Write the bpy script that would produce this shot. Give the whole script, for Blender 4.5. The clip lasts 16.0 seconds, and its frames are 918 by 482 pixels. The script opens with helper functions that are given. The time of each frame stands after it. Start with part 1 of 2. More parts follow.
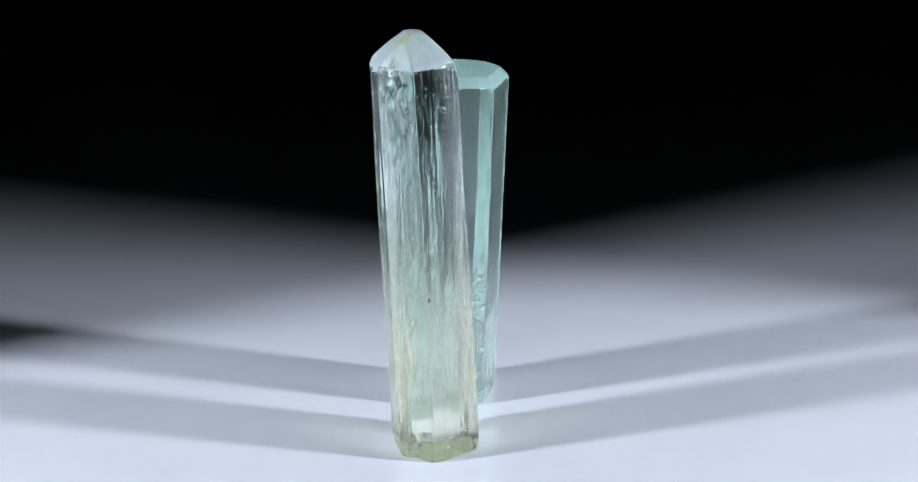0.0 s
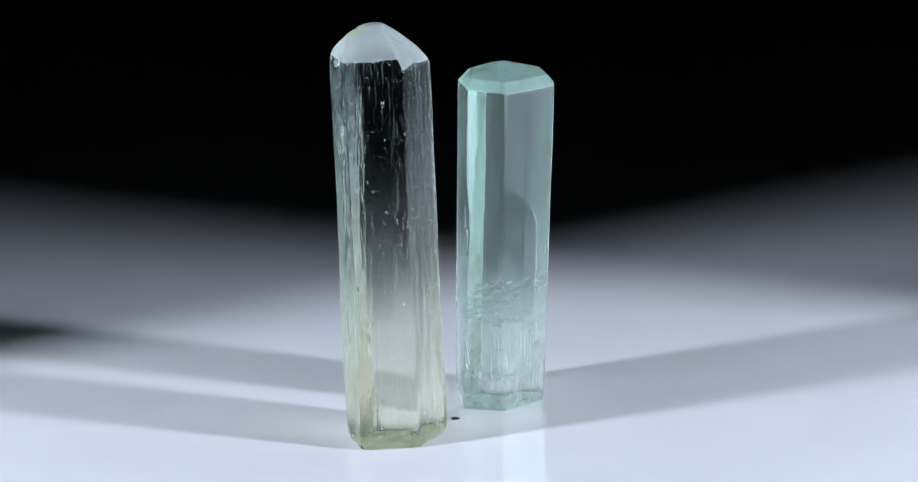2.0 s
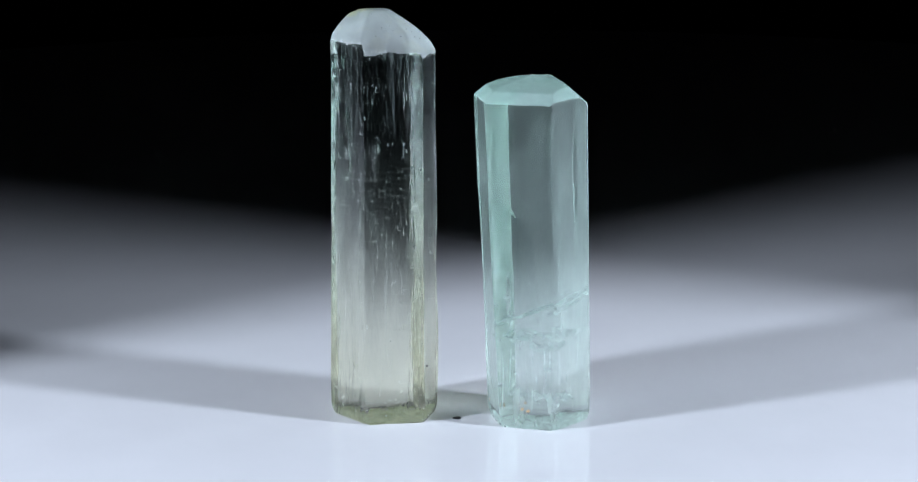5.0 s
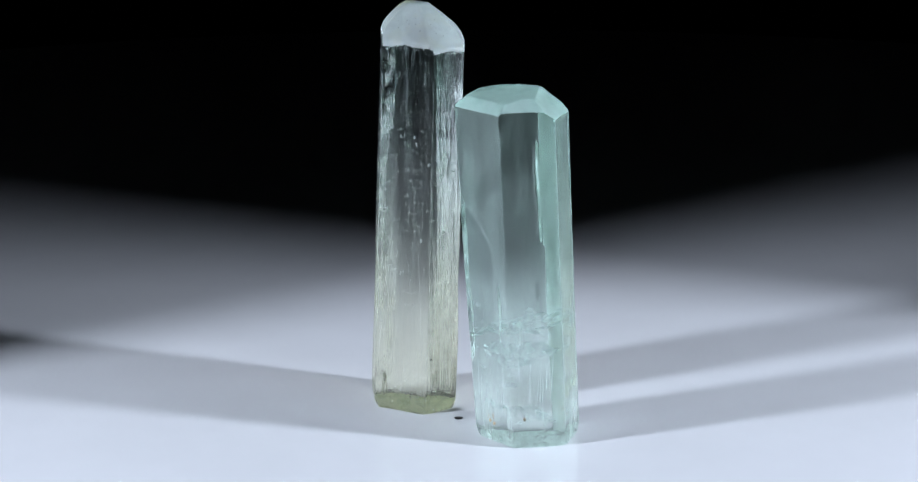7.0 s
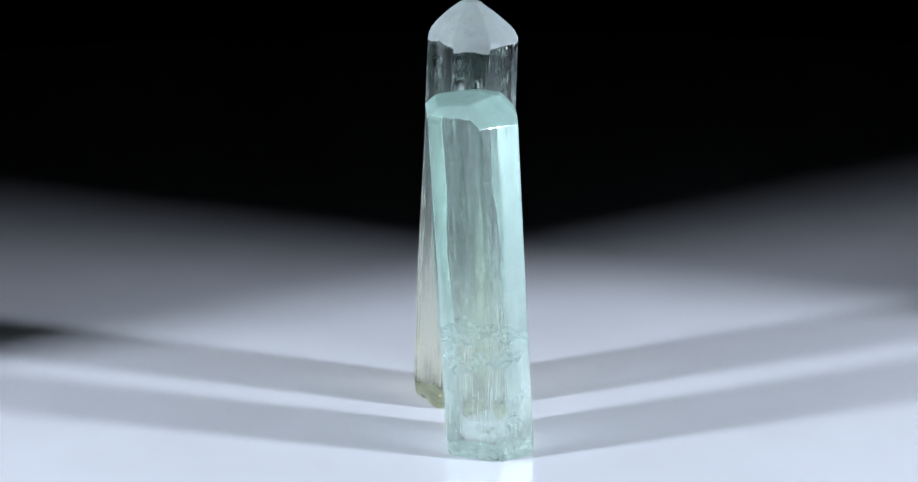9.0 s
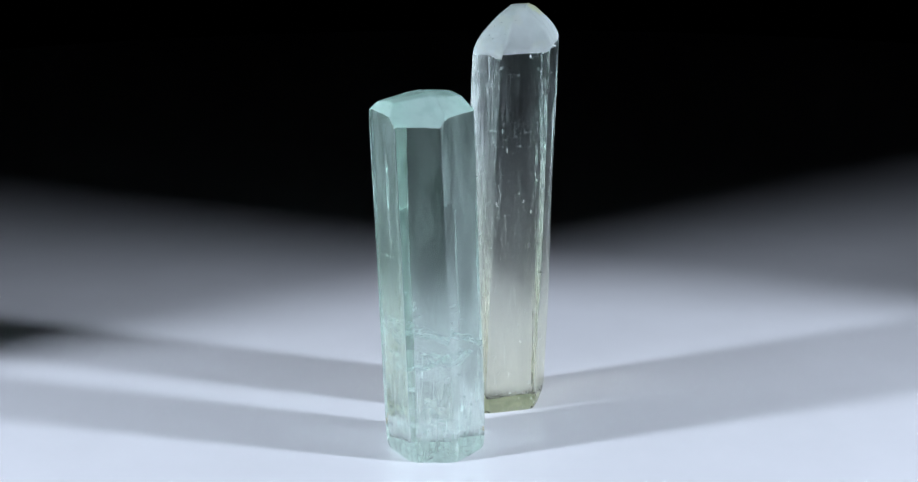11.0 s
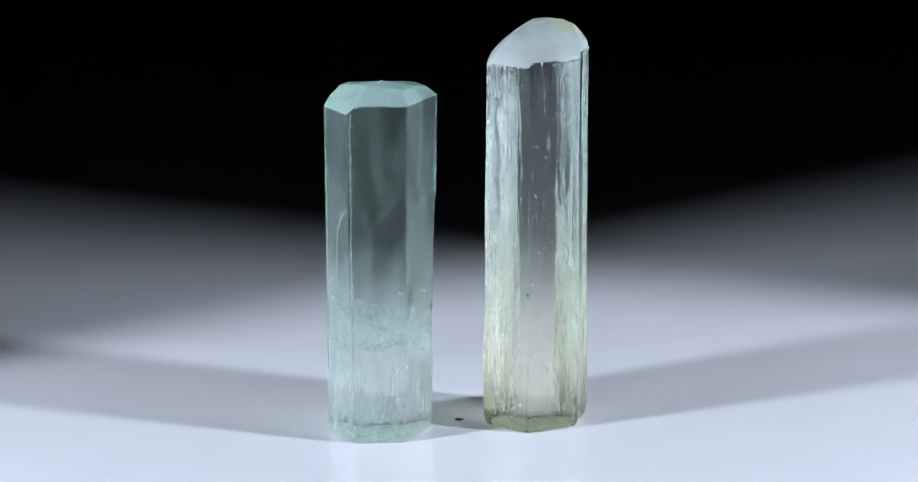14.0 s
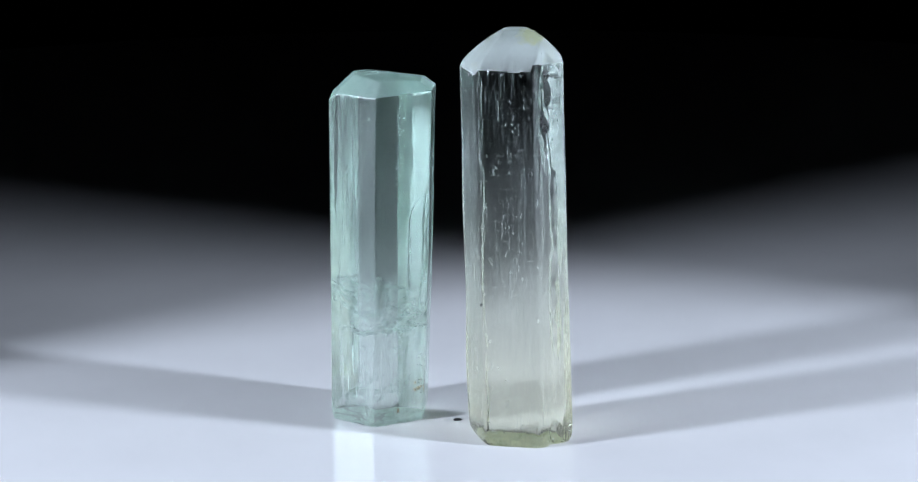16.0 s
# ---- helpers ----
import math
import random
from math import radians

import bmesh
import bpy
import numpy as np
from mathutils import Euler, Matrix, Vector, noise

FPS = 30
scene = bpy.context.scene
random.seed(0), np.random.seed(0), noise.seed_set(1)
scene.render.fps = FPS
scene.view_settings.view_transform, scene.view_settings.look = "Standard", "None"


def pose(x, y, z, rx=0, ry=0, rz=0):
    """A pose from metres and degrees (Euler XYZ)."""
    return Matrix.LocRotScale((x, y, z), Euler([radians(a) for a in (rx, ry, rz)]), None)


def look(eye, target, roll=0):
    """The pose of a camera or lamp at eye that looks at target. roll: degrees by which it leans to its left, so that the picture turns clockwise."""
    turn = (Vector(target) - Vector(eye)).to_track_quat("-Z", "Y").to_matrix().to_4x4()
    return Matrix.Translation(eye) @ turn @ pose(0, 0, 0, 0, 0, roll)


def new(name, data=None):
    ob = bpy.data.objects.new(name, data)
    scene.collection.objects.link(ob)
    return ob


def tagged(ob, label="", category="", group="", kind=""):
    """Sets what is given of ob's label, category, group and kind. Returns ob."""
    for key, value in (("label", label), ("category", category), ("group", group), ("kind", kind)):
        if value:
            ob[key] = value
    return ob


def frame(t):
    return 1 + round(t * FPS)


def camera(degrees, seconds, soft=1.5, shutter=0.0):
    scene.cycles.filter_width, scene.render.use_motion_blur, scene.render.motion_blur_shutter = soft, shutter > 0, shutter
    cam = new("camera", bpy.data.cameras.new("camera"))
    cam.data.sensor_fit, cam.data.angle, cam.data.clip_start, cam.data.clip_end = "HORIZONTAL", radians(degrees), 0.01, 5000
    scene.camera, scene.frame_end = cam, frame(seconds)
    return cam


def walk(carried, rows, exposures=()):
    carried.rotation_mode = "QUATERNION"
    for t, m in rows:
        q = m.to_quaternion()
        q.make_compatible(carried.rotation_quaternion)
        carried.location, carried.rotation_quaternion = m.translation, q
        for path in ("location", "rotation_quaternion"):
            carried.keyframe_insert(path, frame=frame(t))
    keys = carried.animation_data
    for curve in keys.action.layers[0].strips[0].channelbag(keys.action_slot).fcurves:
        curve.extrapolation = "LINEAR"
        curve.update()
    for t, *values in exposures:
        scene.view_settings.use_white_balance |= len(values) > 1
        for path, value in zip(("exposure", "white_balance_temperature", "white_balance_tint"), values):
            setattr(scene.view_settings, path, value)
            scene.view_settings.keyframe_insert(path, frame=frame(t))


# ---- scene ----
# Two beryl crystals on a white display turntable in a dark studio, lit by two low spots.
MM = 0.001
PERIOD = 19.80          # seconds for one turn of the turntable, clockwise from above
cam = camera(21.32, 16.0, soft=1.2)
EYE = (0.000531, -0.495204, 0.176241)
TILT, ROLL = 15.42, -0.40
CAMERA_POSE = pose(*EYE, 90 - TILT, 0, 0) @ pose(0, 0, 0, 0, 0, ROLL)
walk(cam, [(0.0, CAMERA_POSE), (16.0, CAMERA_POSE)])

# ---- light ----
world = bpy.data.worlds.new("dark_studio")
world.use_nodes = True
world.node_tree.nodes["Background"].inputs[0].default_value = (0.55, 0.65, 0.9, 1)
world.node_tree.nodes["Background"].inputs[1].default_value = 0.004
scene.world = world
scene.view_settings.exposure = 0.0


def spot(name, eye, target, watts, colour, half_angle, blend, radius):
    lamp = bpy.data.lights.new(name, "SPOT")
    lamp.energy, lamp.color = watts, colour
    lamp.spot_size, lamp.spot_blend, lamp.shadow_soft_size = radians(2 * half_angle), blend, radius
    ob = new(name, lamp)
    ob.matrix_world = look(eye, target)
    return ob


spot("spot_lamp_right", (0.5298, -0.1928, 0.2052), (0.14, -0.08, 0.0), 24.7, (0.74, 0.83, 1.0), 38, 1.0, 0.028)
spot("spot_lamp_left", (-0.5151, -0.2293, 0.2052), (-0.14, -0.10, 0.0), 24.7, (0.74, 0.83, 1.0), 38, 1.0, 0.028)

# ---- materials ----


class Nodes:
    """Short-hand for a node material."""

    def __init__(self, name):
        self.material = bpy.data.materials.new(name)
        self.material.use_nodes = True
        self.tree = self.material.node_tree
        self.tree.nodes.clear()
        self.out = self.tree.nodes.new("ShaderNodeOutputMaterial")

    def add(self, kind, inputs=(), **settings):
        node = self.tree.nodes.new("ShaderNode" + kind)
        for key, value in settings.items():
            setattr(node, key, value)
        for key, value in dict(inputs).items():
            self.put(node.inputs[key], value)
        return node

    def put(self, socket, value):
        if isinstance(value, bpy.types.NodeSocket):
            self.tree.links.new(value, socket)
        elif isinstance(value, tuple) and len(value) == 3 and socket.type == "RGBA":
            socket.default_value = (*value, 1)
        else:
            socket.default_value = value

    def place(self, scale):
        spot_ = self.add("TexCoord").outputs["Object"]
        return self.add("Mapping", {"Vector": spot_, "Scale": scale}).outputs[0]

    def noise(self, scale, size, detail=4.0, rough=0.55):
        return self.add("TexNoise", {"Vector": self.place(scale), "Scale": size, "Detail": detail, "Roughness": rough}).outputs[0]

    def ramp(self, value, low, high, a, b):
        return self.add("MapRange", {"Value": value, "From Min": low, "From Max": high, "To Min": a, "To Max": b}).outputs[0]

    def mix(self, fac, a, b):
        node = self.add("MixShader", {0: fac})
        self.put(node.inputs[1], a)
        self.put(node.inputs[2], b)
        return node.outputs[0]

    def blend(self, fac, a, b):
        node = self.add("Mix", {0: fac}, data_type="RGBA")
        self.put(node.inputs[6], a)
        self.put(node.inputs[7], b)
        return node.outputs[2]

    def height(self):
        xyz = self.add("SeparateXYZ", {0: self.add("TexCoord").outputs["Object"]})
        return xyz.outputs[2]

    def bump(self, value, strength, distance):
        return self.add("Bump", {"Height": value, "Strength": strength, "Distance": distance}).outputs[0]

    def done(self, shader):
        self.put(self.out.inputs[0], shader)
        return self.material


def crystal_material(name, glass_low, glass_high, z_low, z_high, milk_colour, milk_upper, milk_low, milk_high, clear, striae, frost_glint, sheen, rough, sheen_colour=(1.0, 1.0, 1.0), ior=1.58):
    """Clear beryl: refracting glass, some light straight through, a milky share, pale lines for frost and striae
    sparkle, and a soft surface sheen.
    """
    n = Nodes(name)
    zone = n.ramp(n.height(), z_low, z_high, 0.0, 1.0)
    tint = n.blend(zone, glass_low, glass_high)
    milk_tone = n.blend(zone, milk_colour, milk_upper)
    lines = n.noise((1, 1, 0.004), 1500.0, 2.5)
    pits = n.noise((1, 1, 0.3), 1100.0, 1.5)
    hair = n.add("Math", {0: n.noise((1, 1, 0.006), 4200.0, 2.0), 1: 0.12}, operation="MULTIPLY").outputs[0]
    steps = n.ramp(n.noise((1, 1, 0.12), 420.0, 3.0), 0.50, 0.55, 0.0, 0.5)
    lines = n.add("Math", {0: n.add("Math", {0: lines, 1: hair}, operation="ADD").outputs[0], 1: steps}, operation="ADD").outputs[0]
    relief = n.add("Math", {0: lines, 1: n.ramp(pits, 0.60, 0.72, 0.0, 0.5)}, operation="ADD").outputs[0]
    normal = n.bump(relief, striae, 0.0005)
    glass = n.add("BsdfGlass", {"Color": tint, "Roughness": rough, "IOR": ior, "Normal": normal}).outputs[0]
    straight = n.add("BsdfTransparent", {"Color": tint}).outputs[0]
    body = n.mix(clear, glass, straight)
    cloud = n.noise((1, 1, 0.35), 240.0, 6.0, 0.65)
    wisps = n.ramp(cloud, 0.42, 0.75, 0.25, 1.7)
    amount = n.add("Math", {0: n.blend(zone, (milk_low,) * 3, (milk_high,) * 3), 1: wisps}, operation="MULTIPLY").outputs[0]
    # White lines and specks: frosted growth, plus striae highlights put in as colour.
    broad = n.ramp(n.noise((1, 1, 0.006), 1500.0, 3.0), 0.60, 0.65, 0.0, frost_glint)
    fine = n.ramp(n.noise((1, 1, 0.005), 3600.0, 2.0), 0.615, 0.655, 0.0, frost_glint)
    pale_lines = n.add("Math", {0: broad, 1: fine}, operation="MAXIMUM").outputs[0]
    patch = n.ramp(n.noise((1, 1, 0.25), 170.0, 4.0), 0.44, 0.62, 0.03, 1.0)
    specks = n.ramp(n.noise((1, 1, 0.45), 1300.0, 2.0), 0.69, 0.73, 0.0, frost_glint * 2.5)
    marks = n.add("Math", {0: n.add("Math", {0: pale_lines, 1: patch}, operation="MULTIPLY").outputs[0], 1: specks}, operation="ADD").outputs[0]
    amount = n.add("Math", {0: amount, 1: marks}, operation="ADD", use_clamp=True).outputs[0]
    dull = n.add("BsdfDiffuse", {"Color": milk_tone, "Normal": normal}).outputs[0]
    glow = n.add("BsdfTranslucent", {"Color": milk_tone, "Normal": normal}).outputs[0]
    milk = n.mix(0.6, dull, glow)
    inner = n.mix(amount, body, milk)
    gloss = n.add("BsdfGlossy", {"Color": sheen_colour, "Roughness": 0.36, "Normal": normal}).outputs[0]
    rim = n.add("Fresnel", {"IOR": 1.5, "Normal": normal}).outputs[0]
    return n.done(n.mix(n.ramp(rim, 0.0, 1.0, sheen, sheen), inner, gloss))


def frosted_material(name, colour, patch, milk, rough, stain=None):
    """Etched, frosted crystal face."""
    n = Nodes(name)
    tone = n.ramp(n.noise((1, 1, 1), 220.0, 5.0), 0.52, 0.62, 0.0, 1.0)
    tint = n.blend(tone, colour, patch)
    if stain:
        away = n.add("VectorMath", {0: n.add("TexCoord").outputs["Object"], 1: stain[0]}, operation="DISTANCE").outputs["Value"]
        uneven = n.add("Math", {0: n.noise((1, 1, 1), 330.0, 3.0), 1: 0.005, 2: away}, operation="MULTIPLY_ADD").outputs[0]
        tint = n.blend(n.ramp(uneven, stain[1], stain[1] + 0.0012, 1.0, 0.0), tint, stain[2])
    normal = n.bump(n.noise((1, 1, 1), 900.0, 7.0, 0.75), 0.5, 0.0003)
    glass = n.add("BsdfGlass", {"Color": tint, "Roughness": rough, "IOR": 1.58, "Normal": normal}).outputs[0]
    straight = n.add("BsdfTransparent", {"Color": tint}).outputs[0]
    body = n.mix(0.2, glass, straight)
    soft = n.mix(0.5, n.add("BsdfDiffuse", {"Color": tint, "Normal": normal}).outputs[0],
                 n.add("BsdfTranslucent", {"Color": tint, "Normal": normal}).outputs[0])
    share = n.ramp(n.noise((1, 1, 1), 500.0, 4.0), 0.3, 0.7, milk * 0.7, milk * 1.3)
    return n.done(n.mix(share, body, soft))


def plain_material(name, colour, rough, grain=0.15, size=300.0, coat=0.0, metal=0.0):
    n = Nodes(name)
    tone = n.ramp(n.noise((1, 1, 1), size), 0.3, 0.7, 1 - grain, 1 + grain)
    tint = n.add("Mix", {0: 1.0, 6: (*colour, 1)}, data_type="RGBA", blend_type="MULTIPLY")
    n.put(tint.inputs[7], n.add("CombineColor", {0: tone, 1: tone, 2: tone}).outputs[0])
    shader = n.add("BsdfPrincipled", {"Base Color": tint.outputs[2], "Roughness": rough, "Metallic": metal, "Coat Weight": coat})
    return n.done(shader.outputs[0])


def acrylic_material():
    """White gloss acrylic with faint wiping marks."""
    n = Nodes("white_gloss_acrylic")
    smear = n.noise((1, 0.2, 1), 60.0, 5.0)
    rough = n.ramp(smear, 0.3, 0.7, 0.025, 0.055)
    tone = n.ramp(n.noise((1, 1, 1), 40.0, 5.0), 0.3, 0.7, 0.0, 1.0)
    tint = n.blend(tone, (0.83, 0.83, 0.84), (0.87, 0.87, 0.88))
    shader = n.add("BsdfPrincipled", {"Base Color": tint, "Roughness": rough, "IOR": 1.5, "Coat Weight": 0.7, "Coat Roughness": 0.03, "Coat IOR": 1.5})
    return n.done(shader.outputs[0])


ACRYLIC = acrylic_material()
BLACK = plain_material("matt_black_cloth", (0.004, 0.004, 0.0045), 0.95, 0.3, 150.0)
INK = plain_material("black_ink", (0.008, 0.008, 0.01), 0.5, 0.2, 900.0)
YELLOW_BODY = crystal_material("pale_yellow_beryl", (0.99, 0.99, 0.90), (0.95, 0.99, 0.965), 0.010, 0.060,
                               (0.95, 0.96, 0.83), (0.82, 0.95, 0.92), 0.085, 0.002, 0.05, 0.17, 0.17, 0.0, 0.003, (0.93, 1.0, 1.0))
YELLOW_TIP = frosted_material("frosted_yellow_tip", (0.76, 0.82, 0.80), (0.77, 0.82, 0.77), 0.42, 0.35, ((-0.0112, -0.0205, 0.0880), 0.0052, (0.80, 0.83, 0.58)))
YELLOW_BASE = frosted_material("olive_broken_base", (0.83, 0.87, 0.68), (0.58, 0.64, 0.44), 0.5, 0.4)
TEAL_BODY = crystal_material("pale_aquamarine", (0.95, 0.99, 0.968), (0.865, 0.968, 0.925), 0.008, 0.045,
                             (0.82, 0.95, 0.865), (0.74, 0.92, 0.825), 0.23, 0.10, 0.04, 0.02, 0.04, 0.03, 0.004, (0.92, 0.98, 0.97))
TEAL_CLEAR = crystal_material("clear_aquamarine", (0.95, 0.99, 0.968), (0.865, 0.968, 0.925), 0.008, 0.045,
                              (0.81, 0.93, 0.88), (0.75, 0.92, 0.86), 0.05, 0.03, 0.05, 0.03, 0.0, 0.0, 0.01)
TEAL_TIP = frosted_material("frosted_aquamarine", (0.63, 0.80, 0.74), (0.57, 0.75, 0.69), 0.42, 0.3)
TEAL_BASE = frosted_material("cloudy_aquamarine_base", (0.88, 0.96, 0.92), (0.80, 0.92, 0.86), 0.8, 0.4)


def veil_material(name, colour, low, high, size):
    """Healed fracture: clear, with wispy reflecting patches."""
    n = Nodes(name)
    wisp = n.ramp(n.noise((1, 1, 1), size, 7.0, 0.7), low, high, 0.0, 0.6)
    milk = n.mix(0.5, n.add("BsdfDiffuse", {"Color": colour}).outputs[0], n.add("BsdfTranslucent", {"Color": colour}).outputs[0])
    shiny = n.mix(0.25, milk, n.add("BsdfGlossy", {"Color": colour, "Roughness": 0.25}).outputs[0])
    return n.done(n.mix(wisp, n.add("BsdfTransparent", {"Color": (1.0, 1.0, 1.0)}).outputs[0], shiny))


VEIL = veil_material("wispy_veil", (0.84, 0.95, 0.92), 0.42, 0.58, 520.0)
CRACK = veil_material("glassy_crack", (0.90, 0.97, 0.96), 0.38, 0.62, 900.0)
# White of bubbles, tubes and chips, and of grains that stand for highlights.
SPARK = plain_material("inclusion_and_glint_white", (0.85, 0.90, 0.90), 0.15, 0.1, 900.0)
# Dark grey that stands for the shade inside etched pits.
PIT_SHADE = plain_material("pit_shade_grey", (0.22, 0.24, 0.23), 0.3, 0.3, 1500.0)
RUST = plain_material("rusty_stain", (0.45, 0.30, 0.17), 0.7, 0.3, 1500.0)
DARK = plain_material("dark_inclusion", (0.05, 0.055, 0.05), 0.5, 0.2, 1500.0)

# ---- shapes ----


def part(name, bm, material, parent=None, label="", smooth=True):
    mesh = bpy.data.meshes.new(name)
    for face in bm.faces:
        face.smooth = smooth
    bm.to_mesh(mesh)
    bm.free()
    mesh.materials.append(material)
    ob = new(name, mesh)
    ob.parent = parent
    if label:
        tagged(ob, label)
    return ob


def box(size, at):
    bm = bmesh.new()
    bmesh.ops.create_cube(bm, size=1.0, matrix=Matrix.Translation(at) @ Matrix.Diagonal((*size, 1)))
    return bm


# ---- the place ----


def studio():
    """Black cloth all round, below and above."""
    for name, size, at in (("wall_north", (2.4, 0.02, 1.6), (0, 1.0, 0.5)), ("wall_south", (2.4, 0.02, 1.6), (0, -1.0, 0.5)),
                           ("wall_east", (0.02, 1.98, 1.6), (1.19, 0, 0.5)), ("wall_west", (0.02, 1.98, 1.6), (-1.19, 0, 0.5))):
        tagged(part(name, box(size, at), BLACK, smooth=False), "black cloth backdrop around the display", "backdrop", kind="structure")
    tagged(part("ceiling", box((2.4, 2.02, 0.02), (0, 0, 1.31)), BLACK, smooth=False), "black cloth over the display", "ceiling", kind="structure")
    tagged(part("floor", box((2.4, 2.02, 0.02), (0, 0, -0.05)), BLACK, smooth=False), "black cloth covered table", "table surface", kind="structure")


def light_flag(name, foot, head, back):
    """An unseen black panel added beside a lamp: its upright edge cuts the light."""
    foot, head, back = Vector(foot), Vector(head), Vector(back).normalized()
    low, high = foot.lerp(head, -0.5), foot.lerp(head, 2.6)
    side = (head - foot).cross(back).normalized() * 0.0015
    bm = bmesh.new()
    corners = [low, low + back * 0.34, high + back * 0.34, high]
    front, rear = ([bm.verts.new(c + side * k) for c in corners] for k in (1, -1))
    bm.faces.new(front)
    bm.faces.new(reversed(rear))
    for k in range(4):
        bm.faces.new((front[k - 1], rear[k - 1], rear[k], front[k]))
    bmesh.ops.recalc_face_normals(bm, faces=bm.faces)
    tagged(part(name, bm, BLACK, smooth=False), "unseen black panel added to block lamp light", "panel", kind="structure")


# Added east and west panels: keep the light off the backdrop.
light_flag("unseen_flag_east", (0.256, -0.0114, 0.0698), (0.2898, -0.0640, 0.1313), (0.35, 1, 0))
light_flag("unseen_flag_west", (-0.2457, -0.0483, 0.0698), (-0.2785, -0.0785, 0.1313), (-0.35, 1, 0))
# Added south panels: darken the plate's front, which the crystal faces reflect.
light_flag("unseen_flag_south_east", (0.35, -0.187, 0.07), (0.35, -0.187, 0.13), (0, -1, 0))
light_flag("unseen_flag_south_west", (-0.35, -0.214, 0.07), (-0.35, -0.214, 0.13), (0, -1, 0))


def turntable():
    thing = tagged(new("turntable"), "round glossy white acrylic display turntable", "turntable")
    bm = bmesh.new()
    rings = ((0.460, -0.006), (0.460, -0.001), (0.4593, -0.0003), (0.458, 0.0))
    loops = [[bm.verts.new((r * math.cos(a), r * math.sin(a), z)) for a in np.linspace(0, 2 * np.pi, 180, endpoint=False)] for r, z in rings]
    for low, high in zip(loops, loops[1:]):
        for k in range(180):
            bm.faces.new((low[k], low[k - 179], high[k - 179], high[k]))
    bm.faces.new(loops[-1])
    bm.faces.new(reversed(loops[0]))
    part("plate", bm, ACRYLIC, thing, smooth=False)
    bm = bmesh.new()
    bmesh.ops.create_cone(bm, cap_ends=True, segments=48, radius1=0.06, radius2=0.06, depth=0.034, matrix=Matrix.Translation((0, 0, -0.023)))
    part("drive_base", bm, plain_material("dark_plastic", (0.02, 0.02, 0.022), 0.4), thing, "dark plastic drive base")
    bm = bmesh.new()
    ring = [bm.verts.new((-0.0005 + 0.00098 * math.cos(a) * (1 + 0.12 * math.sin(3 * a)), -0.0002 + 0.00098 * math.sin(a), 0.00004))
            for a in np.linspace(0, 2 * np.pi, 20, endpoint=False)]
    bm.faces.new(ring)
    part("centre_mark", bm, INK, thing, "small black dot at the centre", smooth=False)
    return thing


# ---- crystals ----


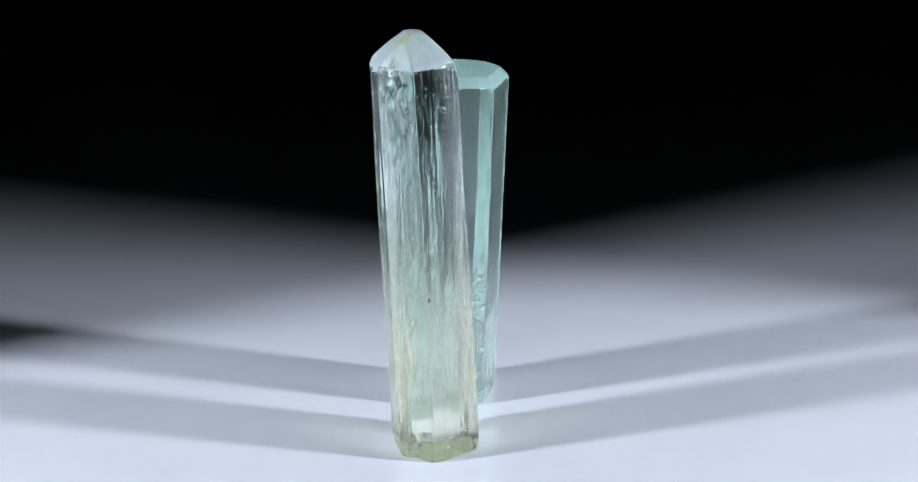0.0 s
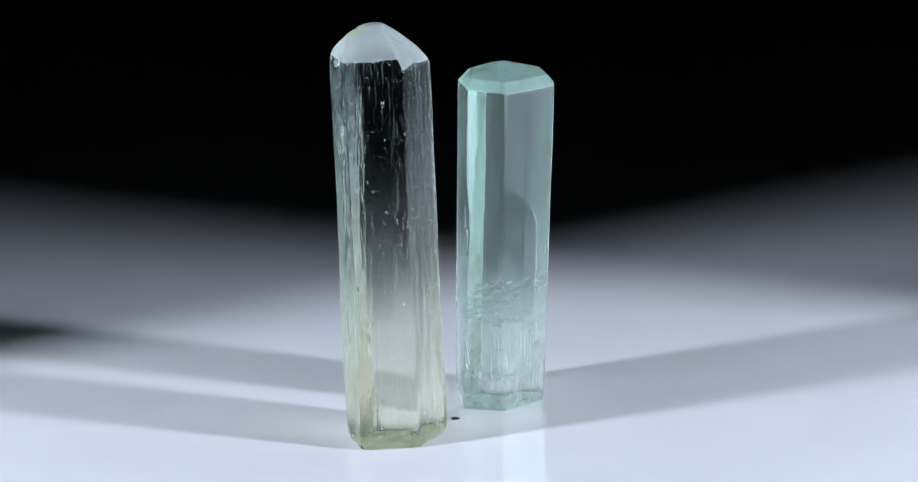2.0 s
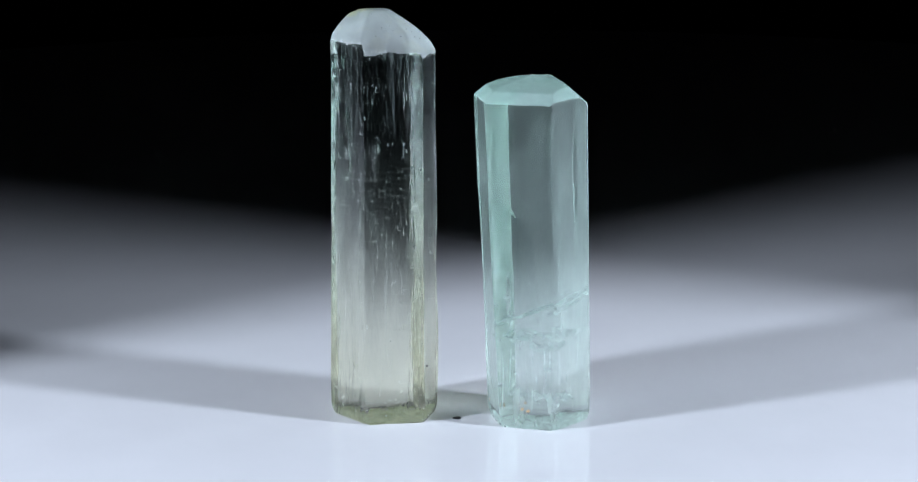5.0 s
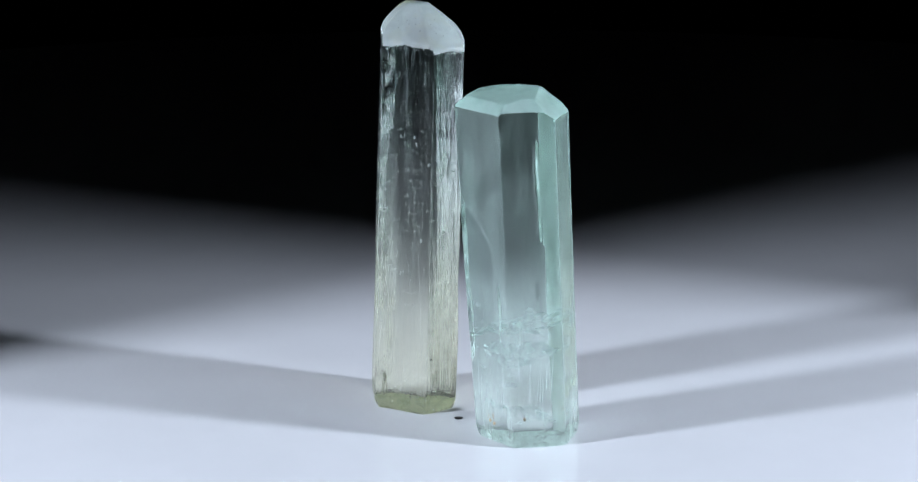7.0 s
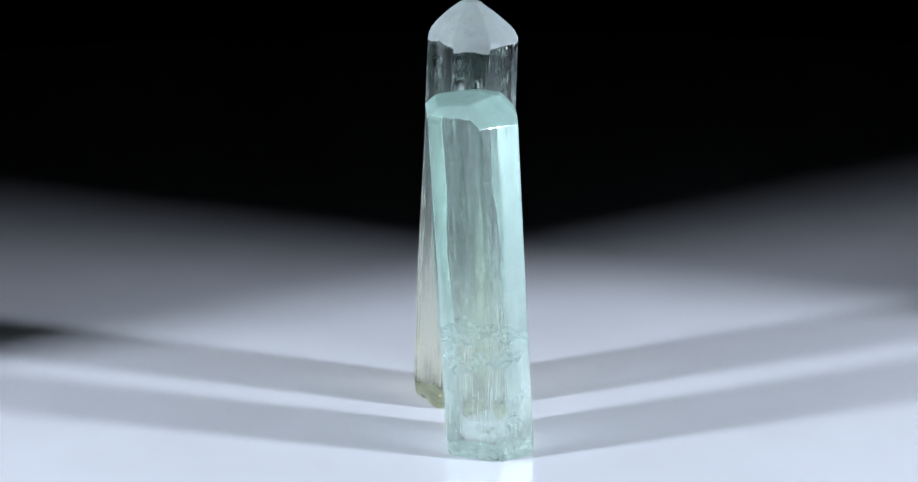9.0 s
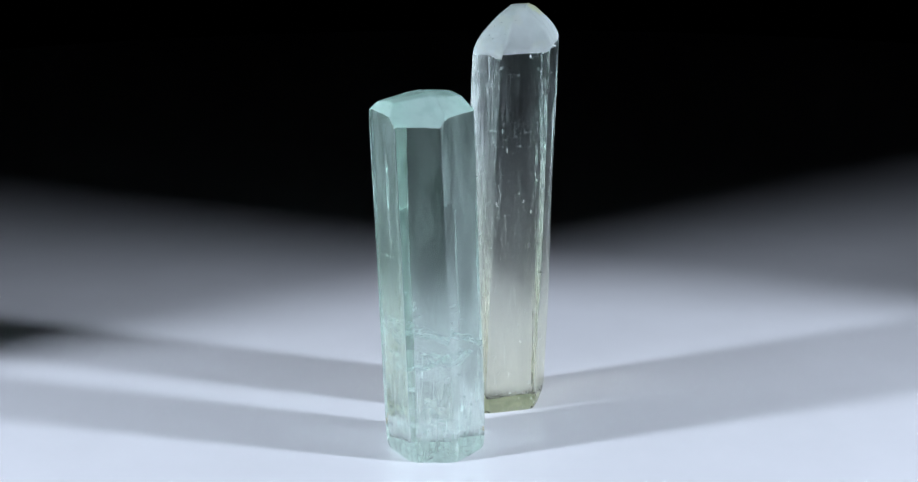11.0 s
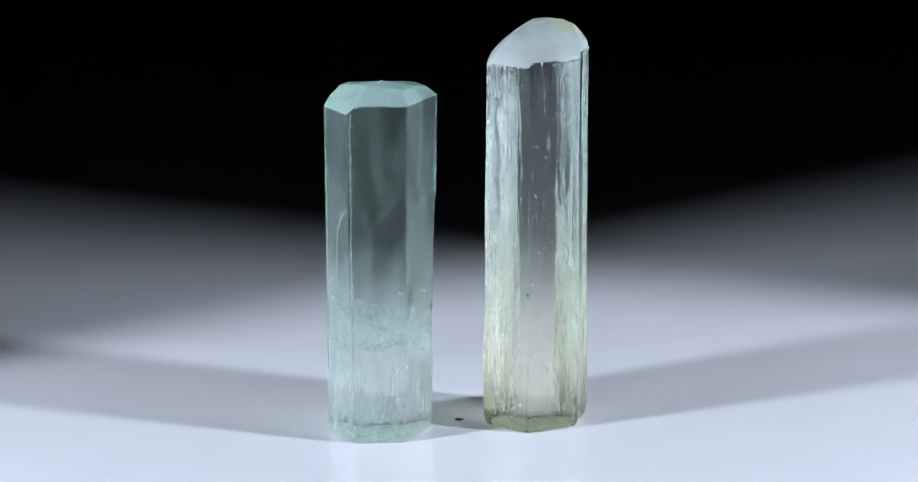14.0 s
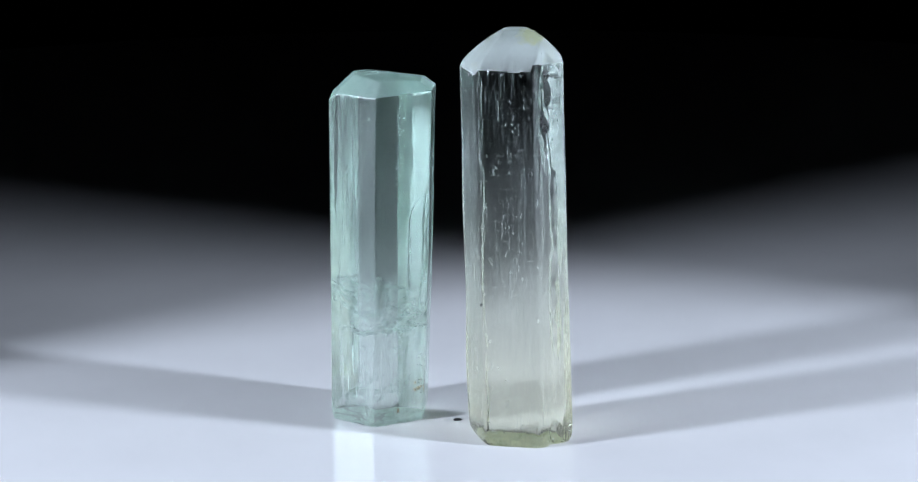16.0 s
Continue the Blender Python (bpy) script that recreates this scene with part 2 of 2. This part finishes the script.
class Crystal:
    """A hexagonal prism whose side planes lean a little, cut at the top by sloping planes and a flat one."""

    def __init__(self, sides, reach, caps, top, crown, middle, rounding, ridges, seed, dents=(), foot=1.3, bulge=1.0, plate=None, rows=90):
        self.plate, self.rows = plate, rows
        self.dents, self.foot, self.bulge = dents, foot, bulge
        self.sides, self.reach, self.caps, self.top = sides, reach, caps, top
        self.crown, self.middle, self.rounding, self.ridges, self.seed = crown, middle, rounding, ridges, seed

    def planes(self, z):
        """Outward azimuth, distance from the axis at the height z, and whether the plane belongs to the tip."""
        for az, low, high in self.sides:
            yield radians(az), low + (high - low) * z / self.reach, False
        for index, shoulder, run, rise in self.caps:
            az, low, high = self.sides[index]
            edge = low + (high - low) * shoulder / self.reach
            k = (z - shoulder) / rise
            yield radians(az), edge - run * (k ** self.bulge if k > 0 else k), True

    def centre(self, z):
        shoulder = min(c[1] for c in self.caps)
        k = max(0.0, (z - shoulder) / (self.top - shoulder))
        low, high = self.middle
        base = Vector(low).lerp(Vector(high), min(1.0, z / self.reach))
        return base.lerp(Vector(self.crown), k)

    def ring(self, z, angles):
        c = self.centre(z)
        near = []
        shoulder = min(c[1] for c in self.caps)
        edge = self.rounding + 0.45 * math.exp(-z / 2.6) + 0.08 * min(1.0, max(0.0, (z - shoulder + 1) / 4))
        planes = list(self.planes(z))
        for a in angles:
            u = Vector((math.cos(a), math.sin(a)))
            best, soft, cap = 1e9, 0.0, False
            hits = []
            for az, d, tip in planes:
                n = Vector((math.cos(az), math.sin(az)))
                slope = n.dot(u)
                if slope > 0.02:
                    r = (d - n.dot(c)) / slope
                    if tip:
                        r += 0.22 * noise.noise((u.x * 2.2, u.y * 2.2, self.seed + z * 0.25))
                    hits.append(r)
                    if r < best:
                        best, cap = r, tip
            for r in hits:
                soft += math.exp(-(r - best) / edge)
            r = best - edge * math.log(soft)
            near.append((r, cap))
        return c, near

    def dent(self, a, z):
        """Depth and facet angle of broken spots at an azimuth and height."""
        depth = 0.0
        for az, at, wide, tall, deep in self.dents:
            off = (math.degrees(a) - az + 180) % 360 - 180
            k = 1 - math.hypot(off / wide, (z - at) / tall)
            if k > 0:
                cell = noise.voronoi((off * 0.11, z * 0.28, self.seed + az))[0]
                depth += deep * min(1.0, 2.2 * k) * (0.25 + 1.1 * min(1.0, cell[0]))
        return depth

    def raised(self, x, y, z):
        """How far inside the pointed plate a place on the surface lies: 0 outside, 1 inside."""
        if not self.plate:
            return 0.0
        az, low, high = self.sides[self.plate["side"]]
        n = Vector((math.cos(radians(az)), math.sin(radians(az))))
        if abs(n.x * x + n.y * y - (low + (high - low) * z / self.reach)) > 0.5:
            return 0.0
        corner = Vector(self.plate["foot"]).lerp(Vector(self.plate["head"]), z / self.reach)
        along = (Vector((x, y)) - corner).dot(Vector((-n.y, n.x)))
        top = np.interp(along, *zip(*self.plate["top"]))
        edge = np.interp(z, *zip(*self.plate["edge"]))
        room = min((top - z) * 0.7, edge - along, (z - self.plate["low"]) * 0.25)
        return min(1.0, max(0.0, 0.5 + room / 0.4))

    def build(self, count=288):
        """Body, tip, base and plate as meshes that close on one another."""
        angles = np.linspace(0, 2 * np.pi, count, endpoint=False)
        first = min(c[1] for c in self.caps)
        foot = (0.0, 0.25, 0.6, 1.0, 1.6, 2.4)
        heights = [*foot, *np.linspace(3.4, first - 1, self.rows), *np.linspace(first - 0.7, self.top, 44)]
        rings, tips, plates = [], [], []
        for z in heights:
            c, near = self.ring(z, angles)
            shrink = self.foot * (1 - z / 2.4) ** 2.2 if z < 2.4 else 0.0
            row, flags, over = [], [], []
            for a, (r, cap) in zip(angles, near):
                x, y = c.x + r * math.cos(a), c.y + r * math.sin(a)
                if cap:
                    wear = 0.10 * noise.noise((x * 0.5, y * 0.5, z * 0.5 + self.seed))
                    shift = wear
                else:
                    groove = noise.noise((x * 0.9, y * 0.9, z * 0.012 + self.seed)) + 0.5 * noise.noise((x * 2.0, y * 2.0, z * 0.03 + self.seed))
                    bulge = noise.noise((x * 0.16, y * 0.16, z * 0.045 + self.seed))
                    shift = self.ridges[0] * groove + self.ridges[1] * bulge
                shift -= self.dent(a, z)
                up = self.raised(x, y, z)
                shift += 0.11 * up * min(1.0, max(0.0, (z - 20) / 9))
                over.append(up > 0.5)
                r2 = max(0.05, r - shrink * (1 + 0.3 * noise.noise((x * 0.3, y * 0.3, self.seed))) + shift)
                row.append(((c.x + r2 * math.cos(a)) * MM, (c.y + r2 * math.sin(a)) * MM, z * MM))
                flags.append(cap)
            rings.append(row)
            tips.append(flags)
            plates.append(over)
        body, tip, base, plate = bmesh.new(), bmesh.new(), bmesh.new(), bmesh.new()
        seen = {body: {}, tip: {}, base: {}, plate: {}}

        def vert(bm, i, k):
            if (i, k) not in seen[bm]:
                seen[bm][i, k] = bm.verts.new(rings[i][k])
            return seen[bm][i, k]

        for i in range(len(heights) - 1):
            for k in range(count):
                m = (k + 1) % count
                bm = tip if (tips[i + 1][k] and tips[i + 1][m]) else plate if plates[i][k] and plates[i + 1][m] else body
                bm.faces.new((vert(bm, i, k), vert(bm, i, m), vert(bm, i + 1, m), vert(bm, i + 1, k)))
        last = len(heights) - 1
        c = self.centre(self.top)
        hub = tip.verts.new((c.x * MM, c.y * MM, (self.top + 0.15) * MM))
        for k in range(count):
            tip.faces.new((vert(tip, last, k), vert(tip, last, (k + 1) % count), hub))
        c = self.centre(0)
        previous = [base.verts.new(v) for v in rings[0]]
        for share in (0.75, 0.5, 0.25):
            inner = []
            for k, v in enumerate(rings[0]):
                x, y = c.x * MM + (v[0] - c.x * MM) * share, c.y * MM + (v[1] - c.y * MM) * share
                inner.append(base.verts.new((x, y, max(0.0, 0.0007 * (noise.noise((x * 400, y * 400, self.seed)) + 0.25)))))
            for k in range(count):
                m = (k + 1) % count
                base.faces.new((previous[m], previous[k], inner[k], inner[m]))
            previous = inner
        base.faces.new(list(reversed(previous)))
        return body, tip, base, plate


YELLOW = Crystal(
    sides=((10.0, 1.25, -2.91), (70.1, -5.64, -6.92), (128.1, -0.34, 2.29), (189.5, 15.53, 19.15), (239.2, 25.98, 26.90), (310.2, 17.97, 14.70)),
    reach=83.9, caps=((0, 79.5, 6.6, 8.0), (1, 78.5, 9.3, 9.1), (2, 79.3, 7.6, 8.2), (3, 80.3, 6.6, 7.2), (4, 81.3, 3.3, 6.2), (5, 81.3, 5.4, 6.2)),
    top=87.5, crown=(-9.8, -18.0), middle=((-4.3, -15.2), (-8.3, -14.8)), rounding=0.10, ridges=(0.07, 0.30), seed=3.1,
    dents=((250, 71, 17, 13, 1.5), (256, 52, 9, 16, 0.7), (250, 30, 7, 14, 0.5), (246, 2, 10, 3.5, 0.7), (205, 58, 9, 9, 0.5), (330, 1.5, 9, 3, 0.4)), bulge=1.5, foot=0.55)
TEAL = Crystal(
    sides=((47.4, 20.95, 22.26), (107.9, 27.13, 25.05), (166.3, 14.72, 11.29), (225.3, -2.34, -2.81), (285.6, -7.17, -3.38), (346.3, 3.15, 6.76)),
    reach=73.4, caps=((0, 71.6, 1.6, 2.0), (0, 73.5, 10, 1.6), (1, 69.8, 5.4, 4.9), (2, 71.2, 3.0, 3.0), (2, 74.2, 10, 1.4), (3, 71.4, 2.0, 2.5),
                     (3, 73.7, 10, 1.3), (4, 71.3, 2.6, 2.2), (4, 72.9, 10, 1.9), (5, 71.0, 1.7, 1.8), (5, 72.7, 10, 2.2)),
    top=75.1, crown=(-0.6, 15.6), middle=((-2.0, 17.6), (1.2, 15.2)), rounding=0.12, ridges=(0.012, 0.10), seed=8.4,
    dents=((264, 40, 5, 12, 0.5), (262, 24, 6, 10, 0.45), (60, 55, 3, 12, 0.35), (205, 26, 5, 7, 0.4)), foot=0.4, rows=190,
    plate={"side": 5, "foot": (5.42, 8.97), "head": (8.39, 5.85), "low": 20.0,
           "top": ((-1.0, 46.0), (0.0, 49.4), (0.9, 50.5), (2.2, 50.3), (4.5, 48.4), (8.0, 44.6), (9.2, 42.0)),
           "edge": ((0.0, 8.2), (22.0, 8.8), (33.0, 9.3), (41.5, 9.2))})


def lumps(places, seed, squash=(1, 1, 1), level=1, upright=False):
    """Small irregular grains in one mesh: rows of x, y, z and radius in millimetres."""
    bm, rng = bmesh.new(), random.Random(seed)
    for x, y, z, r in places:
        turn = Euler((0, 0, rng.uniform(0, 6.3)) if upright else [rng.uniform(0, 6.3) for _ in range(3)]).to_matrix().to_4x4()
        size = Matrix.Diagonal((*[r * MM * k * rng.uniform(0.7, 1.3) for k in squash], 1))
        made = bmesh.ops.create_icosphere(bm, subdivisions=level, radius=1.0, matrix=Matrix.Translation((x * MM, y * MM, z * MM)) @ turn @ size)
        for v in made["verts"]:
            v.co += Vector([rng.uniform(-0.12, 0.12) * r * MM for _ in range(3)])
    return bm


def veil(crystal, z, tilt, towards, fill, wave, seed):
    """A wavy healed fracture across the prism."""
    bm = bmesh.new()
    rows = []
    for k in range(13):
        row = []
        for j in range(64):
            a = 2 * math.pi * j / 64
            c, near = crystal.ring(z, [a])
            r = near[0][0] * fill * k / 12 * (1 + 0.08 * noise.noise((math.cos(a) * 2, math.sin(a) * 2, seed)))
            x, y = c.x + r * math.cos(a), c.y + r * math.sin(a)
            lift = math.tan(radians(tilt)) * r * math.cos(a - radians(towards)) + wave * noise.noise((x * 0.25, y * 0.25, seed))
            row.append(bm.verts.new((x * MM, y * MM, (z + lift) * MM)))
        rows.append(row)
    for low, high in zip(rows, rows[1:]):
        for j in range(64):
            bm.faces.new((low[j], low[j - 63], high[j - 63], high[j]))
    bmesh.ops.remove_doubles(bm, verts=bm.verts, dist=1e-7)
    return bm


def tubes(crystal, count, low, high, radius, fill, seed):
    """Fine upright growth tubes inside the prism."""
    bm, rng = bmesh.new(), random.Random(seed)
    for _ in range(count):
        z, tall = rng.uniform(low, high), rng.uniform(2.0, 9.0)
        a = rng.uniform(0, 2 * math.pi)
        c, near = crystal.ring(z, [a])
        r = near[0][0] * fill * rng.uniform(0.35, 1.0)
        at = Vector(((c.x + r * math.cos(a)) * MM, (c.y + r * math.sin(a)) * MM, (z + tall / 2) * MM))
        bmesh.ops.create_cone(bm, cap_ends=True, segments=6, radius1=radius * MM * rng.uniform(0.6, 1.3), radius2=radius * MM * 0.4,
                              depth=tall * MM, matrix=Matrix.Translation(at) @ pose(0, 0, 0, rng.uniform(-3, 3), rng.uniform(-3, 3)))
    return bm


def scattered(crystal, count, low, high, inner, outer, small, large, seed):
    """Places of small inclusions between two heights."""
    rng = random.Random(seed)
    for _ in range(count):
        z, a = rng.uniform(low, high), rng.uniform(0, 2 * math.pi)
        c, near = crystal.ring(z, [a])
        r = near[0][0] * rng.uniform(inner, outer)
        yield c.x + r * math.cos(a), c.y + r * math.sin(a), z, rng.uniform(small, large)


def flakes(crystal, count, low, high, first, last, size, seed):
    """Small curved crack faces just under the surface, between two azimuths."""
    bm, rng = bmesh.new(), random.Random(seed)
    for _ in range(count):
        z = low + (high - low) * rng.random() ** 1.3
        a = radians(rng.uniform(first, last))
        c, near = crystal.ring(z, [a])
        r = near[0][0] * rng.uniform(0.70, 0.93)
        wide, tall = size * rng.uniform(0.3, 1.0), size * rng.uniform(0.15, 0.5)
        m = pose((c.x + r * math.cos(a)) * MM, (c.y + r * math.sin(a)) * MM, z * MM, rng.uniform(35, 100), 0, math.degrees(a) + 90 + rng.uniform(-40, 40)) @ pose(0, 0, 0, 0, 0, rng.uniform(-25, 25))
        grid = [[bm.verts.new(m @ Vector((u * wide * MM, v * tall * MM * math.sqrt(max(0.0, 1 - u * u * 0.8)), 0.25 * wide * MM * (u * u + 0.5 * v * v + 0.3 * noise.noise((u * 2, v * 2, seed + z))))))
                 for u in (-1, -0.6, -0.2, 0.2, 0.6, 1)] for v in (-1, -0.3, 0.4, 1)]
        for one, two in zip(grid, grid[1:]):
            for k in range(5):
                bm.faces.new((one[k], one[k + 1], two[k + 1], two[k]))
    return bm


def pit_places(crystal, bands, seed):
    """Rows of etched pits on the prism: azimuth, spread, low and high end, and how many."""
    rng = random.Random(seed)
    for az, spread, low, high, count in bands:
        for _ in range(count):
            z = rng.triangular(low, high, (low + high) / 2)
            a = radians(rng.gauss(az, spread))
            c, near = crystal.ring(z, [a])
            r = near[0][0] - 0.02
            yield c.x + r * math.cos(a), c.y + r * math.sin(a), z, 0.03 + 0.09 * rng.random() ** 2


def edge_places():
    """Uneven chips down one edge of the aquamarine."""
    rng = random.Random(12)
    for _ in range(300):
        z = rng.choice((rng.uniform(60, 67), rng.uniform(44, 68), rng.gauss(54, 2.5)))
        corner = Vector((8.31, 20.81, 0)).lerp(Vector((11.71, 19.47, 0)), z / 73.4)
        inward = 0.1 - 2.4 * rng.random() ** 2.2
        yield corner.x - 0.3 + inward * 0.25, corner.y - 0.15 + inward, z, 0.02 + 0.075 * rng.random() ** 2.5


def shoulder_places(crystal, count, seed):
    """Places along the rim between prism and tip."""
    rng = random.Random(seed)
    low = min(c[1] for c in crystal.caps) - 2
    for _ in range(count):
        a = rng.uniform(0, 2 * math.pi)
        z = low
        while z < crystal.top - 1 and not crystal.ring(z, [a])[1][0][1]:
            z += 0.25
        c, near = crystal.ring(z, [a])
        r = near[0][0]
        yield c.x + r * math.cos(a), c.y + r * math.sin(a), z - 1.1 * rng.random() ** 2, 0.03 + 0.17 * rng.random() ** 2.5


def yellow_crystal():
    thing = tagged(new("yellow_beryl_crystal"), "tall pale yellow transparent striated hexagonal beryl crystal", "crystal", group="crystals on the turntable")
    body, tip, base, _ = YELLOW.build()
    part("prism", body, YELLOW_BODY, thing, "clear striated prism, yellowish below")
    part("termination", tip, YELLOW_TIP, thing, "frosted whitish sloping tip")
    part("base", base, YELLOW_BASE, thing, "olive green broken base")
    for k, at in enumerate(((-15.1, -11.05, 31.1), (-5.6, -26.4, 34.6), (0.9, -6.55, 12.3))):
        part("dark_speck", lumps([(*at, 0.32)], 40 + k, (1.6, 0.7, 0.5), 2), DARK, thing, "tiny dark speck")
    # Pits are not cut: grey grains give their shade.
    part("etch_pits", lumps(pit_places(YELLOW, ((343, 3.0, 18, 64, 110), (25, 5.0, 16, 60, 90), (201, 6.0, 30, 58, 110), (160, 4.0, 28, 60, 50)), 27), 27, (0.8, 0.8, 2.2), 1, True),
         PIT_SHADE, thing, "grey grains for the shade of etched pits in upright rows")["kind"] = "stuff"
    # Same shade grains for the pits of the tip.
    part("tip_pits", lumps(pit_places(YELLOW, ((15, 16.0, 81.5, 87.0, 16), (75, 14.0, 81.0, 86.0, 22), (250, 12.0, 82.0, 86.5, 8)), 29), 29, (1.3, 1.3, 0.8), 1),
         PIT_SHADE, thing, "dark grains for the shade of etched pits on the tip")["kind"] = "stuff"
    part("growth_tubes", tubes(YELLOW, 26, 8, 70, 0.03, 0.93, 21), SPARK, thing, "fine white upright growth tubes")["kind"] = "stuff"
    # Highlights on the prism faces, put in as white grains.
    part("glints", lumps(scattered(YELLOW, 420, 4, 79, 0.985, 1.0, 0.015, 0.075, 5), 5, (0.7, 0.7, 2.6), 1, True), SPARK, thing, "tiny white grains for glints on pits")["kind"] = "stuff"
    # Sparkle around the base, modelled as white grains.
    part("base_glints", lumps(scattered(YELLOW, 60, 0.6, 5.5, 0.93, 1.0, 0.04, 0.2, 15), 15), SPARK, thing, "white grains for sparkle near the base")["kind"] = "stuff"
    # White grains take the place of highlights along the shoulder rim.
    part("rim_glints", lumps(shoulder_places(YELLOW, 130, 2), 9, (1.4, 1.4, 0.6)), SPARK, thing, "white grains for glints on the rim of the tip")["kind"] = "stuff"
    return thing


def aquamarine_crystal():
    thing = tagged(new("aquamarine_crystal"), "shorter pale blue-green milky hexagonal aquamarine crystal", "crystal", group="crystals on the turntable")
    body, tip, base, plate = TEAL.build()
    part("prism", body, TEAL_BODY, thing, "smooth pale blue-green prism")
    part("termination", tip, TEAL_TIP, thing, "frosted flat bevelled tip")
    part("base", base, TEAL_BASE, thing, "cloudy pale base")
    part("overgrowth", plate, TEAL_CLEAR, thing, "thin pointed clear plate grown on one face")
    part("veil", veil(TEAL, 25, 24, 64, 0.96, 1.2, 1.0), VEIL, thing, "wispy white healed fracture")
    part("veil", veil(TEAL, 19, 12, 200, 0.62, 2.0, 5.0), VEIL, thing, "wispy white healed fracture")
    part("veil", veil(TEAL, 6, 14, 300, 0.55, 2.5, 9.0), VEIL, thing, "wispy white healed fracture")
    part("cracks", flakes(TEAL, 34, 5, 36, 275, 405, 1.3, 31), CRACK, thing, "small shiny curved cracks in the lower half")["kind"] = "stuff"
    part("growth_tubes", tubes(TEAL, 16, 2, 14, 0.08, 0.9, 4), SPARK, thing, "fine white upright growth tubes")["kind"] = "stuff"
    part("bubbles", lumps(scattered(TEAL, 110, 8, 36, 0.3, 0.97, 0.03, 0.14, 8), 8), SPARK, thing, "tiny bright bubbles")["kind"] = "stuff"
    # Rim highlights again, as white grains.
    part("rim_glints", lumps(shoulder_places(TEAL, 40, 7), 9, (1.4, 1.4, 0.5)), SPARK, thing, "white grains for glints on the rim of the tip")["kind"] = "stuff"
    part("edge_chips", lumps(edge_places(), 3, (1.2, 0.8, 1.8), 1, True),
         SPARK, thing, "bright chips along one edge")["kind"] = "stuff"
    part("iron_stain", lumps([(6.6, 13.8, 4.6, 0.5), (6.0, 12.9, 5.2, 0.35), (7.0, 15.0, 4.2, 0.4), (6.4, 14.5, 5.9, 0.25), (-6.6, 11.2, 2.8, 0.4)], 6, (1, 1, 0.7), 2), RUST, thing, "small rusty stain near the base")
    return thing


studio()
plate = turntable()
yellow = yellow_crystal()
aquamarine = aquamarine_crystal()


def motions():
    """The plate and what stands on it turn together; the aquamarine rocks a little on its uneven foot."""
    times = np.arange(0, 16.01, 0.5)
    turn = [(t, pose(0, 0, 0, 0, 0, -360 * t / PERIOD)) for t in times]
    for thing in (plate, yellow):
        walk(thing, turn)
    rocked = []
    for t, m in turn:
        lean = np.interp(t, (12.5, 13.0, 14.0, 15.0, 15.5, 16.0), (0.0, 0.3, 0.0, -0.5, -0.8, -1.2))
        foot = m @ Vector((-0.002, 0.0176, 0.0))
        rocked.append((t, pose(*foot) @ pose(0, 0, 0, 0, lean, 0) @ pose(*-foot) @ m))
    walk(aquamarine, rocked)


motions()
